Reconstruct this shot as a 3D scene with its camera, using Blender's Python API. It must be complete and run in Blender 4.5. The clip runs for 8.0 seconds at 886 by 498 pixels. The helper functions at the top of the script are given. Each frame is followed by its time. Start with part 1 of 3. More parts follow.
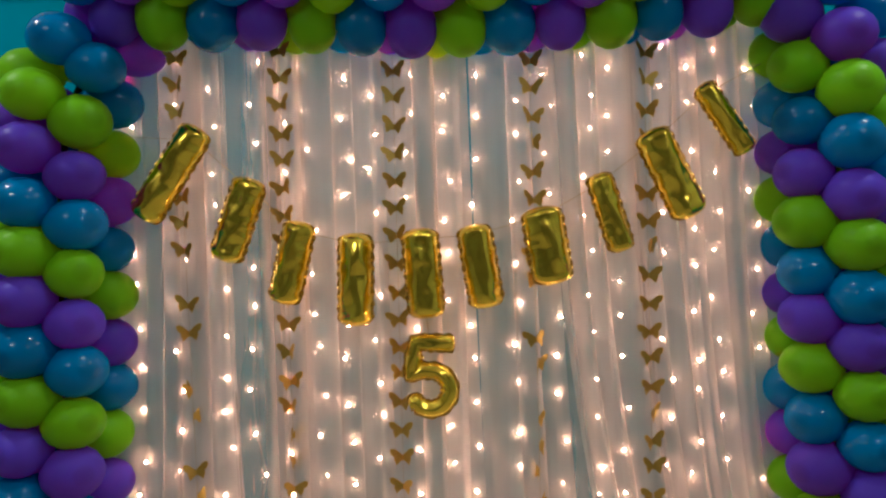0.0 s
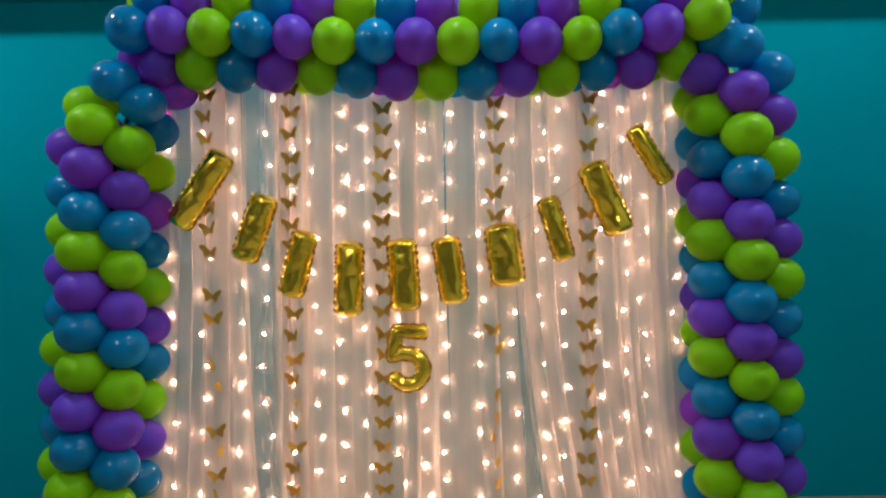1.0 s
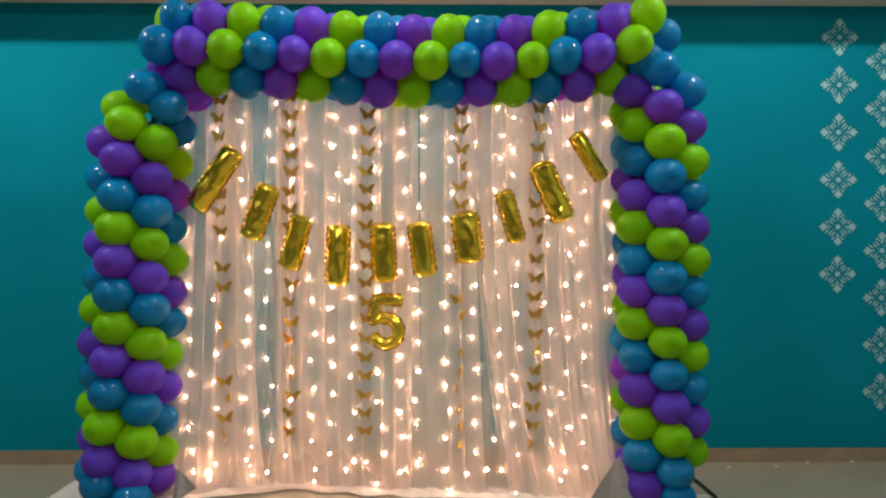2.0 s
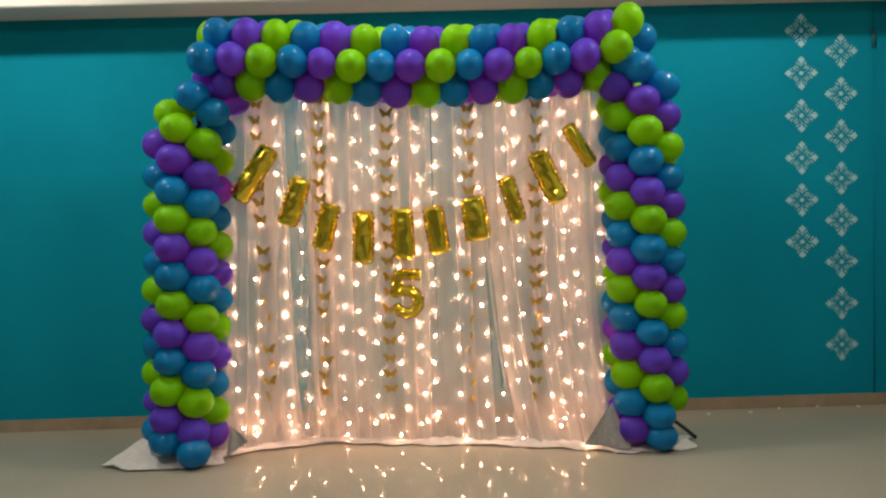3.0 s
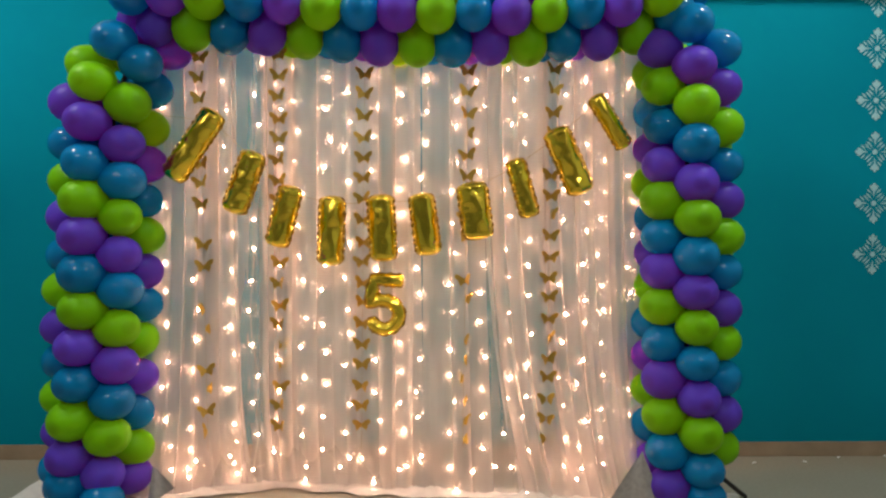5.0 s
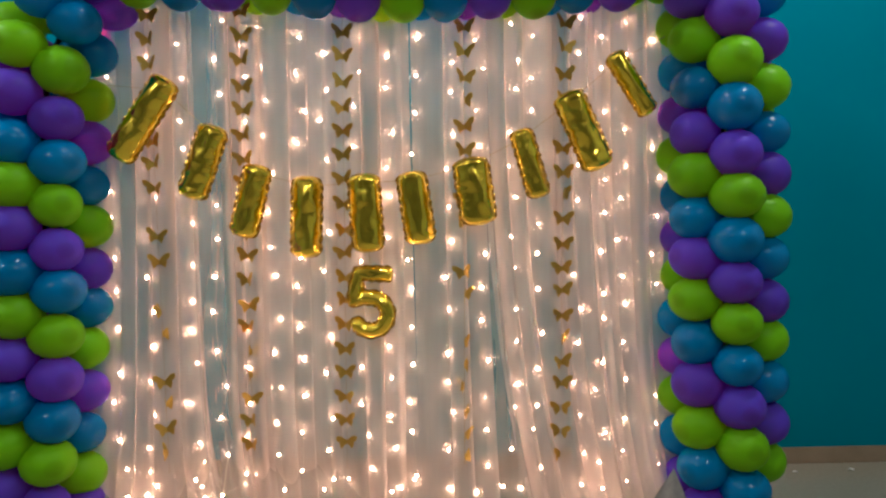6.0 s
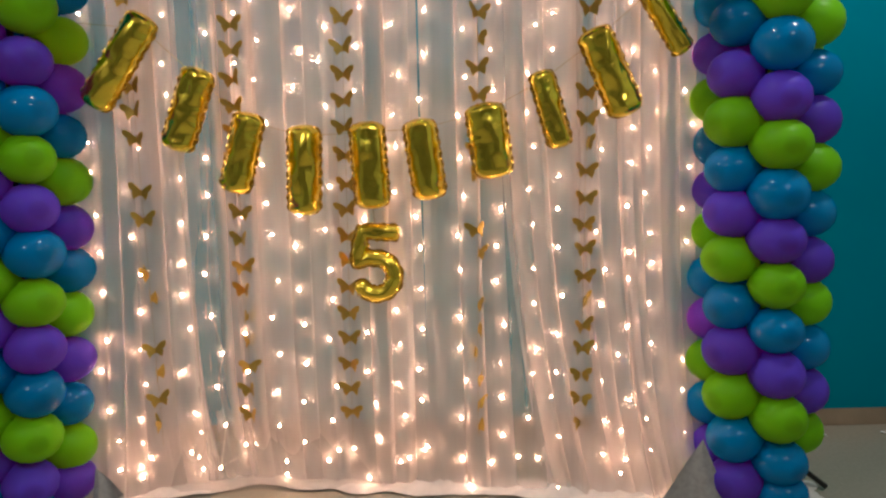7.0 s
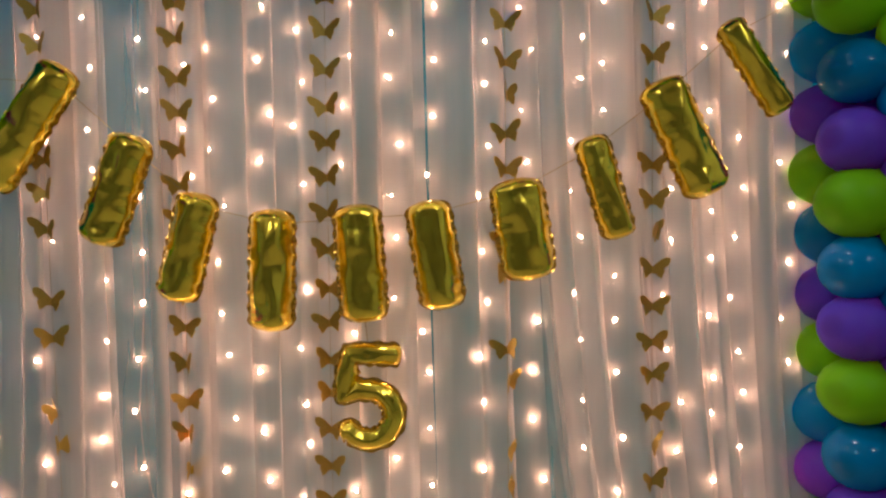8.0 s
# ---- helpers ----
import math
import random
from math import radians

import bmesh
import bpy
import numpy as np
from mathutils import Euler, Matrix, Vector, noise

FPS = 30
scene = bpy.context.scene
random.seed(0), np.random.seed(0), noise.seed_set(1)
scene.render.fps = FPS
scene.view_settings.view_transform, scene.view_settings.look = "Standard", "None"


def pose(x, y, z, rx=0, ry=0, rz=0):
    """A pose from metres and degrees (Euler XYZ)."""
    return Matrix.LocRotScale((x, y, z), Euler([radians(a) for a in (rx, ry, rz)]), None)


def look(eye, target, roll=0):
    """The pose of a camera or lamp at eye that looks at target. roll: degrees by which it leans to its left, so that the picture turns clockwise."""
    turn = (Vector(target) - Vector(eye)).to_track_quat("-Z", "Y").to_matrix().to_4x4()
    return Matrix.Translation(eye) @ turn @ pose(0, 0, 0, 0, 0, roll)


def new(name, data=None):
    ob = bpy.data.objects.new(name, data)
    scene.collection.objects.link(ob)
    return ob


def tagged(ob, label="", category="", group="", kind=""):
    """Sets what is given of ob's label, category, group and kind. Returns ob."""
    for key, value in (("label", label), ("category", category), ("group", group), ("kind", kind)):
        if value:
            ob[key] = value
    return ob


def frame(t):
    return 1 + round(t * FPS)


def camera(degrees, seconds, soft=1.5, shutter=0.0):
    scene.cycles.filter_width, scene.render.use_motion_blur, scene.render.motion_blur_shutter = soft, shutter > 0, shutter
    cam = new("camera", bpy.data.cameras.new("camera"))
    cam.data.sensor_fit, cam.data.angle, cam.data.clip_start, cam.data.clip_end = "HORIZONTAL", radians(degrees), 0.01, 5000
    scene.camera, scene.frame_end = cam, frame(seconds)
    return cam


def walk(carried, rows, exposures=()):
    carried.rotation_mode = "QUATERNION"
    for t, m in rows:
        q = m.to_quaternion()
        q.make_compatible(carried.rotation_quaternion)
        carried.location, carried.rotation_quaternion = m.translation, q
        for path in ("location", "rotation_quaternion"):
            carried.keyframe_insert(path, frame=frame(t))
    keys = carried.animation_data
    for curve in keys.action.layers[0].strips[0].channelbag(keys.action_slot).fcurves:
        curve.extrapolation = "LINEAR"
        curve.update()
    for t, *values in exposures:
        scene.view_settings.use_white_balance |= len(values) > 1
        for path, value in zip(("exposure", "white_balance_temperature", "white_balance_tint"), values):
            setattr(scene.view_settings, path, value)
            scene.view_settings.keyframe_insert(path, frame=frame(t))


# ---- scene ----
cam = camera(62.2, 8.0, soft=2.4)
PATH = [
    (0, (0.243, -3.194, 1.371), (0.222, -1.194, 1.365), -2.1),
    (0.2, (0.261, -3.312, 1.385), (0.216, -1.312, 1.445), -0.7),
    (0.5, (0.287, -3.496, 1.407), (0.317, -1.496, 1.376), -0.8),
    (0.7, (0.307, -3.582, 1.411), (0.330, -1.582, 1.484), -0.6),
    (1, (0.336, -3.781, 1.417), (0.321, -1.781, 1.399), -0.9),
    (1.2, (0.364, -3.881, 1.396), (0.359, -1.883, 1.404), -1.2),
    (1.5, (0.405, -4.100, 1.364), (0.319, -2.105, 1.259), 0.4),
    (1.7, (0.407, -4.220, 1.364), (0.441, -2.220, 1.329), 0.2),
    (2.8, (0.326, -4.919, 1.381), (0.316, -2.919, 1.335), -0.8),
    (3, (0.306, -4.977, 1.377), (0.339, -2.979, 1.289), -1.6),
    (3.2, (0.298, -4.997, 1.372), (0.333, -3.000, 1.296), -1.6),
    (3.5, (0.287, -5.008, 1.365), (0.353, -3.012, 1.252), -1.7),
    (3.6, (0.284, -5.010, 1.363), (0.345, -3.014, 1.264), -1.1),
    (4, (0.270, -4.902, 1.356), (0.328, -2.905, 1.256), -1.7),
    (4.2, (0.299, -4.756, 1.343), (0.302, -2.758, 1.333), 0.6),
    (4.5, (0.342, -4.520, 1.324), (0.369, -2.522, 1.236), -0.1),
    (4.7, (0.331, -4.334, 1.318), (0.382, -2.336, 1.250), 0.6),
    (5.8, (0.419, -3.580, 1.292), (0.444, -1.583, 1.186), -1.8),
    (6, (0.377, -3.567, 1.300), (0.424, -1.571, 1.187), -0.8),
    (6.5, (0.311, -3.552, 1.333), (0.399, -1.558, 1.198), -1.2),
    (6.7, (0.325, -3.511, 1.334), (0.395, -1.522, 1.162), -1.0),
    (7, (0.346, -3.313, 1.336), (0.387, -1.332, 1.066), -1.1),
    (7.2, (0.341, -3.143, 1.347), (0.394, -1.156, 1.069), 0.3),
    (7.5, (0.333, -2.825, 1.364), (0.403, -0.829, 1.244), 1.2),
    (7.7, (0.331, -2.717, 1.368), (0.383, -0.720, 1.336), -1.2),
    (8, (0.327, -2.608, 1.375), (0.363, -0.610, 1.313), -1.3),
]
EXPOSURES = [(0.0, -0.64, 6100, 10), (0.5, -0.4, 6300, 10), (1.0, -0.22, 6450, 10), (1.7, -0.1, 6650, 10), (3.0, -0.14, 6900, 10), (3.5, -0.05, 6900, 10), (4.5, -0.02, 6850, 10),
             (6.0, -0.41, 6200, 10), (6.5, -0.4, 6200, 10), (7.0, -0.4, 6250, 10), (7.5, -0.57, 6200, 10), (8.0, -0.68, 6250, 10)]
walk(cam, [(t, look(eye, target, roll)) for t, eye, target, roll in PATH], EXPOSURES)

# ---- light: recessed ceiling lamps in front of the beam, and the room's own lamps behind ----
world = bpy.data.worlds.new("dim_world")
scene.world = world
world.use_nodes = True
world.node_tree.nodes["Background"].inputs[0].default_value = (0.02, 0.03, 0.035, 1)
world.node_tree.nodes["Background"].inputs[1].default_value = 0.3

WALL_Y, BEAM_Y, BEAM_Z, CEIL_Z = 0.0, -0.31, 2.75, 3.48
X_LEFT, X_RIGHT, Y_BACK = -4.6, 3.468, -8.5
FRONT_LAMPS = [(-2.3, -1.22, 42), (0.15, -1.22, 20), (2.3, -1.22, 30)]
ROOM_LAMPS = [(-1.7, -3.6, 40), (2.0, -3.6, 36)]


def lamp(x, y, watts, size):
    data = bpy.data.lights.new("ceiling_lamp", "AREA")
    data.energy, data.size, data.color = watts, size, (1.0, 0.95, 0.86)
    new("ceiling_lamp", data).matrix_world = pose(x, y, CEIL_Z - 0.03)


for lx, ly, watts in FRONT_LAMPS:
    lamp(lx, ly, watts, 0.16)
for lx, ly, watts in ROOM_LAMPS:
    lamp(lx, ly, watts, 0.5)

BULB_STRENGTH = 206.0


# ---- materials ----
def nodes_of(name):
    m = bpy.data.materials.new(name)
    m.use_nodes = True
    t = m.node_tree
    b = t.nodes["Principled BSDF"]
    return m, t, b


def put(t, kind, **values):
    n = t.nodes.new(kind)
    for k, v in values.items():
        if k in n.inputs:
            n.inputs[k].default_value = v
    return n


def noise_ramp(t, scale, low, high, detail=4.0, stretch=None, coords="Object"):
    tex = t.nodes.new("ShaderNodeTexCoord")
    mp = t.nodes.new("ShaderNodeMapping")
    if stretch:
        mp.inputs["Scale"].default_value = stretch
    t.links.new(tex.outputs[coords], mp.inputs["Vector"])
    n = put(t, "ShaderNodeTexNoise", Scale=scale, Detail=detail)
    t.links.new(mp.outputs["Vector"], n.inputs["Vector"])
    r = t.nodes.new("ShaderNodeMapRange")
    r.inputs["From Min"].default_value, r.inputs["From Max"].default_value = 0.3, 0.7
    r.inputs["To Min"].default_value, r.inputs["To Max"].default_value = low, high
    t.links.new(n.outputs["Fac"], r.inputs["Value"])
    return n, r


def scaled_colour(t, colour, factor_socket):
    mul = t.nodes.new("ShaderNodeVectorMath")
    mul.operation = "SCALE"
    mul.inputs[0].default_value = colour
    t.links.new(factor_socket, mul.inputs["Scale"])
    return mul.outputs["Vector"]


def add_bump(t, b, height, strength, distance):
    bump = put(t, "ShaderNodeBump", Strength=strength, Distance=distance)
    t.links.new(height, bump.inputs["Height"])
    t.links.new(bump.outputs["Normal"], b.inputs["Normal"])


def painted(name, colour, rough=0.55, grain=180.0, vary=0.08, bump=0.12, gloss=0.5):
    """Rolled wall paint: broad patches and a fine orange-peel relief."""
    m, t, b = nodes_of(name)
    _, r = noise_ramp(t, 1.1, 1 - vary, 1 + vary)
    n2, _ = noise_ramp(t, grain, 0, 1, 2.0)
    t.links.new(scaled_colour(t, colour, r.outputs[0]), b.inputs["Base Color"])
    _, rr = noise_ramp(t, 3.0, rough - 0.06, rough + 0.08)
    t.links.new(rr.outputs[0], b.inputs["Roughness"])
    b.inputs["Specular IOR Level"].default_value = gloss
    add_bump(t, b, n2.outputs["Fac"], bump, 0.002)
    return m


def plain(name, colour, rough=0.5, metal=0.0, vary=0.1, scale=30.0):
    m, t, b = nodes_of(name)
    n, r = noise_ramp(t, scale, 1 - vary, 1 + vary)
    t.links.new(scaled_colour(t, colour, r.outputs[0]), b.inputs["Base Color"])
    b.inputs["Roughness"].default_value, b.inputs["Metallic"].default_value = rough, metal
    add_bump(t, b, n.outputs["Fac"], 0.08, 0.002)
    return m


def latex(name, colour, through_colour, rough, gloss):
    """Balloon latex: satin gloss, a thicker darker spot at the tip, and light that shines through the skin."""
    m, t, b = nodes_of(name)
    out = t.nodes["Material Output"]
    info = t.nodes.new("ShaderNodeObjectInfo")
    rnd = t.nodes.new("ShaderNodeMapRange")
    rnd.inputs["To Min"].default_value, rnd.inputs["To Max"].default_value = 0.86, 1.12
    t.links.new(info.outputs["Random"], rnd.inputs["Value"])
    tex = t.nodes.new("ShaderNodeTexCoord")
    sep = t.nodes.new("ShaderNodeSeparateXYZ")
    t.links.new(tex.outputs["Object"], sep.inputs[0])
    tip = t.nodes.new("ShaderNodeMapRange")
    tip.interpolation_type = "SMOOTHSTEP"
    for k, v in (("From Min", 0.90), ("From Max", 1.0), ("To Min", 1.0), ("To Max", 0.72)):
        tip.inputs[k].default_value = v
    t.links.new(sep.outputs["Z"], tip.inputs["Value"])
    both = t.nodes.new("ShaderNodeMath")
    both.operation = "MULTIPLY"
    t.links.new(rnd.outputs[0], both.inputs[0])
    t.links.new(tip.outputs[0], both.inputs[1])
    t.links.new(scaled_colour(t, colour, both.outputs[0]), b.inputs["Base Color"])
    _, rr = noise_ramp(t, 2.5, rough - 0.05, rough + 0.07)
    t.links.new(rr.outputs[0], b.inputs["Roughness"])
    b.inputs["Specular IOR Level"].default_value = gloss
    tr = put(t, "ShaderNodeBsdfTranslucent", Color=(*through_colour, 1))
    mix = put(t, "ShaderNodeMixShader", Fac=0.42)
    t.links.new(b.outputs[0], mix.inputs[1])
    t.links.new(tr.outputs[0], mix.inputs[2])
    t.links.new(mix.outputs[0], out.inputs["Surface"])
    return m


def sheer(name, colour, density, spread):
    """Thin net fabric: part of the light goes straight through, the rest is scattered to both sides."""
    m, t, b = nodes_of(name)
    out = t.nodes["Material Output"]
    t.nodes.remove(b)
    _, r = noise_ramp(t, 9.0, density - spread, density + spread, 4.0, (1.0, 1.0, 0.05))
    weave, _ = noise_ramp(t, 70.0, 0, 1, 4.0, (1.0, 1.0, 0.02))
    dif = put(t, "ShaderNodeBsdfDiffuse", Color=(*colour, 1))
    tra = put(t, "ShaderNodeBsdfTranslucent", Color=(*colour, 1))
    bump = put(t, "ShaderNodeBump", Strength=0.18, Distance=0.008)
    t.links.new(weave.outputs["Fac"], bump.inputs["Height"])
    t.links.new(bump.outputs["Normal"], dif.inputs["Normal"])
    t.links.new(bump.outputs["Normal"], tra.inputs["Normal"])
    cloth = put(t, "ShaderNodeMixShader", Fac=0.5)
    t.links.new(dif.outputs[0], cloth.inputs[1])
    t.links.new(tra.outputs[0], cloth.inputs[2])
    gap = put(t, "ShaderNodeBsdfTransparent")
    mix = t.nodes.new("ShaderNodeMixShader")
    t.links.new(r.outputs[0], mix.inputs["Fac"])
    t.links.new(gap.outputs[0], mix.inputs[1])
    t.links.new(cloth.outputs[0], mix.inputs[2])
    t.links.new(mix.outputs[0], out.inputs["Surface"])
    return m


def foil(name, colour, rough, crinkle):
    m, t, b = nodes_of(name)
    n, r = noise_ramp(t, 18.0, 0.85, 1.1, 3.0)
    t.links.new(scaled_colour(t, colour, r.outputs[0]), b.inputs["Base Color"])
    b.inputs["Metallic"].default_value, b.inputs["Roughness"].default_value = 1.0, rough
    wr, _ = noise_ramp(t, 11.0, 0, 1, 3.0, (2.2, 0.5, 1.0))
    add_bump(t, b, wr.outputs["Fac"], crinkle, 0.01)
    return m


def glitter_card(name, colour):
    m, t, b = nodes_of(name)
    n, r = noise_ramp(t, 700.0, 0.7, 1.3, 2.0)
    t.links.new(scaled_colour(t, colour, r.outputs[0]), b.inputs["Base Color"])
    b.inputs["Metallic"].default_value, b.inputs["Roughness"].default_value = 0.55, 0.42
    add_bump(t, b, n.outputs["Fac"], 0.4, 0.001)
    out = t.nodes["Material Output"]
    tr = put(t, "ShaderNodeBsdfTranslucent", Color=(0.75, 0.32, 0.05, 1))
    mix = put(t, "ShaderNodeMixShader", Fac=0.28)
    t.links.new(b.outputs[0], mix.inputs[1])
    t.links.new(tr.outputs[0], mix.inputs[2])
    t.links.new(mix.outputs[0], out.inputs["Surface"])
    return m


def glowing(name, colour, strength):
    m, t, b = nodes_of(name)
    b.inputs["Base Color"].default_value = (0.8, 0.7, 0.6, 1)
    b.inputs["Emission Color"].default_value = (*colour, 1)
    b.inputs["Emission Strength"].default_value = strength
    return m


def polished_floor(name):
    m, t, b = nodes_of(name)
    _, r = noise_ramp(t, 0.8, 0.9, 1.08)
    fine, r2 = noise_ramp(t, 60.0, 0.94, 1.06, 6.0)
    mul = t.nodes.new("ShaderNodeMath")
    mul.operation = "MULTIPLY"
    t.links.new(r.outputs[0], mul.inputs[0])
    t.links.new(r2.outputs[0], mul.inputs[1])
    t.links.new(scaled_colour(t, (0.34, 0.31, 0.25), mul.outputs[0]), b.inputs["Base Color"])
    _, rr = noise_ramp(t, 2.2, 0.035, 0.075)
    t.links.new(rr.outputs[0], b.inputs["Roughness"])
    b.inputs["Specular IOR Level"].default_value = 0.15
    wav, _ = noise_ramp(t, 5.0, 0, 1, 1.0)
    add_bump(t, b, wav.outputs["Fac"], 0.012, 0.01)
    return m


M_TEAL = painted("teal_wall_paint", (0.0, 0.235, 0.345), 0.7, gloss=0.01)
M_CREAM = painted("cream_wall_paint", (0.40, 0.43, 0.365))
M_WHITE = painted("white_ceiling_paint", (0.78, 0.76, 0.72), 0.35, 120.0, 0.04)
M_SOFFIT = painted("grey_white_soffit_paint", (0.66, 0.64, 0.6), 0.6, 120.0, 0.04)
M_FLOOR = polished_floor("polished_beige_tile")
M_SKIRT = plain("beige_tile_skirting", (0.33, 0.26, 0.19), 0.25, 0, 0.12, 8.0)
M_DECAL = painted("white_stencil_paint", (0.31, 0.60, 0.69), 0.6, 200.0, 0.1)
M_GREEN = latex("lime_latex", (0.21, 0.72, 0.006), (0.66, 0.70, 0.01), 0.42, 0.22)
M_BLUE = latex("blue_latex", (0.001, 0.28, 0.67), (0.01, 0.32, 0.64), 0.17, 0.3)
M_PURPLE = latex("purple_latex", (0.108, 0.075, 0.80), (0.72, 0.03, 0.68), 0.42, 0.2)
M_SHEER = sheer("white_sheer_net", (0.91, 0.84, 0.82), 0.60, 0.11)
M_THIN = sheer("thin_white_net", (0.86, 0.84, 0.84), 0.30, 0.06)
M_BACK = sheer("white_backing_net", (0.82, 0.83, 0.84), 0.24, 0.05)
M_CLOTH = plain("white_crumpled_cloth", (0.64, 0.61, 0.59), 0.9, 0, 0.08, 25.0)
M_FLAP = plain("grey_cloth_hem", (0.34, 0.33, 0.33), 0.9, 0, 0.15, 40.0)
M_FOIL = foil("gold_foil", (1.0, 0.77, 0.085), 0.19, 0.35)
M_SEAM = foil("gold_foil_seam", (0.85, 0.5, 0.10), 0.22, 0.8)
M_CARD = glitter_card("gold_glitter_card", (0.52, 0.41, 0.09))
M_BULB = glowing("warm_white_bulb", (1.0, 0.53, 0.33), BULB_STRENGTH)
M_WIRE = plain("clear_wire", (0.55, 0.5, 0.44), 0.35)
M_THREAD = plain("gold_thread", (0.4, 0.3, 0.12), 0.5)
M_BLACK = plain("black_metal", (0.012, 0.012, 0.013), 0.35)
M_SHADE_STRIP = plain("dark_teal_wall_shade", (0.002, 0.09, 0.115), 0.6)
M_WHITE_BIT = plain("plain_white", (0.8, 0.8, 0.8), 0.8)
M_GLASS = glowing("lamp_diffuser", (1.0, 0.95, 0.86), 4.0)


# ---- mesh helpers ----
def finish(bm, name, material, smooth=True):
    me = bpy.data.meshes.new(name)
    bm.normal_update()
    bm.to_mesh(me)
    bm.free()
    me.materials.append(material)
    if smooth:
        me.polygons.foreach_set("use_smooth", [True] * len(me.polygons))
    return me


def part(name, bm, material, parent, label="", smooth=True, at=None):
    ob = new(name, finish(bm, name, material, smooth))
    ob.parent = parent
    if at is not None:
        ob.matrix_basis = at
    if label:
        tagged(ob, label)
    return ob


def share(name, mesh, parent, at, label=""):
    ob = new(name, mesh)
    ob.parent = parent
    ob.matrix_basis = at
    if label:
        tagged(ob, label)
    return ob


def box(x0, x1, y0, y1, z0, z1, bevel=0.0, bm=None):
    bm = bm or bmesh.new()
    made = bmesh.ops.create_cube(bm, size=1.0, matrix=Matrix.LocRotScale(
        ((x0 + x1) / 2, (y0 + y1) / 2, (z0 + z1) / 2), None, (abs(x1 - x0), abs(y1 - y0), abs(z1 - z0))))
    if bevel:
        edges = list({e for v in made["verts"] for e in v.link_edges})
        bmesh.ops.bevel(bm, geom=edges, offset=bevel, segments=2, affect="EDGES")
    return bm


def sheet(fn, nu, nv):
    """A grid surface from fn(u, v), both 0 to 1."""
    bm = bmesh.new()
    vs = [[bm.verts.new(fn(i / nu, j / nv)) for j in range(nv + 1)] for i in range(nu + 1)]
    for i in range(nu):
        for j in range(nv):
            bm.faces.new((vs[i][j], vs[i + 1][j], vs[i + 1][j + 1], vs[i][j + 1]))
    return bm


def tube(points, radius, sides=6, bm=None):
    """A round rod or cord along points."""
    bm = bm or bmesh.new()
    pts = [Vector(p) for p in points]
    rings = []
    for i, p in enumerate(pts):
        d = (pts[min(i + 1, len(pts) - 1)] - pts[max(i - 1, 0)]).normalized()
        side = d.cross(Vector((0.13, 0.97, 0.21))).normalized()
        up = side.cross(d)
        rings.append([bm.verts.new(p + radius * (math.cos(a) * side + math.sin(a) * up))
                      for a in (2 * math.pi * k / sides for k in range(sides))])
    for a, b in zip(rings, rings[1:]):
        for k in range(sides):
            bm.faces.new((a[k], a[(k + 1) % sides], b[(k + 1) % sides], b[k]))
    bm.faces.new(rings[0][::-1])
    bm.faces.new(rings[-1])
    return bm


def structure(name, bm, material, label, category, smooth=False):
    return tagged(new(name, finish(bm, name, material, smooth)), label, category, kind="structure")


def empty(name, label, category, at=None, group="", kind=""):
    ob = new(name)
    if at is not None:
        ob.matrix_basis = at
    return tagged(ob, label, category, group, kind)


# ---- room ----
structure("floor", box(X_LEFT - 0.15, X_RIGHT + 0.15, Y_BACK - 0.15, 0.15, -0.12, 0), M_FLOOR,
          "polished beige tiled floor with glossy reflections", "floor")
structure("wall_north", box(X_LEFT - 0.15, X_RIGHT + 0.15, 0, 0.15, 0, CEIL_Z), M_TEAL,
          "teal painted wall behind the balloon arch", "wall")
structure("wall_east", box(X_RIGHT, X_RIGHT + 0.15, Y_BACK, 0, 0, CEIL_Z), M_CREAM, "cream painted side wall", "wall")
structure("wall_west", box(X_LEFT - 0.15, X_LEFT, Y_BACK, 0, 0, CEIL_Z), M_CREAM, "cream painted side wall", "wall")
structure("wall_south", box(X_LEFT - 0.15, X_RIGHT + 0.15, Y_BACK - 0.15, Y_BACK, 0, CEIL_Z), M_CREAM,
          "cream painted wall at the far end of the room", "wall")
structure("ceiling", box(X_LEFT - 0.15, X_RIGHT + 0.15, Y_BACK - 0.15, 0.15, CEIL_Z, CEIL_Z + 0.12), M_WHITE,
          "white painted ceiling", "ceiling")
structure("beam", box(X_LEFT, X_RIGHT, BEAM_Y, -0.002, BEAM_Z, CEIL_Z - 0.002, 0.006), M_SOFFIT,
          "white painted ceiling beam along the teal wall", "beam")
structure("baseboard", box(X_LEFT, X_RIGHT - 0.014, -0.014, 0, 0, 0.08, 0.003), M_SKIRT,
          "beige tile skirting along the teal wall", "baseboard")
structure("baseboard_east", box(X_RIGHT - 0.014, X_RIGHT, Y_BACK, 0, 0, 0.08, 0.003), M_SKIRT,
          "brown tile skirting along the cream wall", "baseboard")

for lx, ly, _ in FRONT_LAMPS + ROOM_LAMPS:
    half = 0.1 if ly > -2 else 0.28
    fixture = empty("ceiling_light", "flat white square lamp set in the ceiling", "lamp", pose(lx, ly, CEIL_Z), "ceiling lamps")
    rim = bmesh.new()
    for x0, x1, y0, y1 in ((-half - 0.02, half + 0.02, -half - 0.02, -half), (-half - 0.02, half + 0.02, half, half + 0.02),
                           (-half - 0.02, -half, -half, half), (half, half + 0.02, -half, half)):
        box(x0, x1, y0, y1, -0.02, 0, 0, rim)
    part("frame", rim, M_WHITE, fixture, smooth=False)
    part("diffuser", box(-half, half, -half, half, -0.012, -0.004), M_GLASS, fixture, "glowing white diffuser", smooth=False)


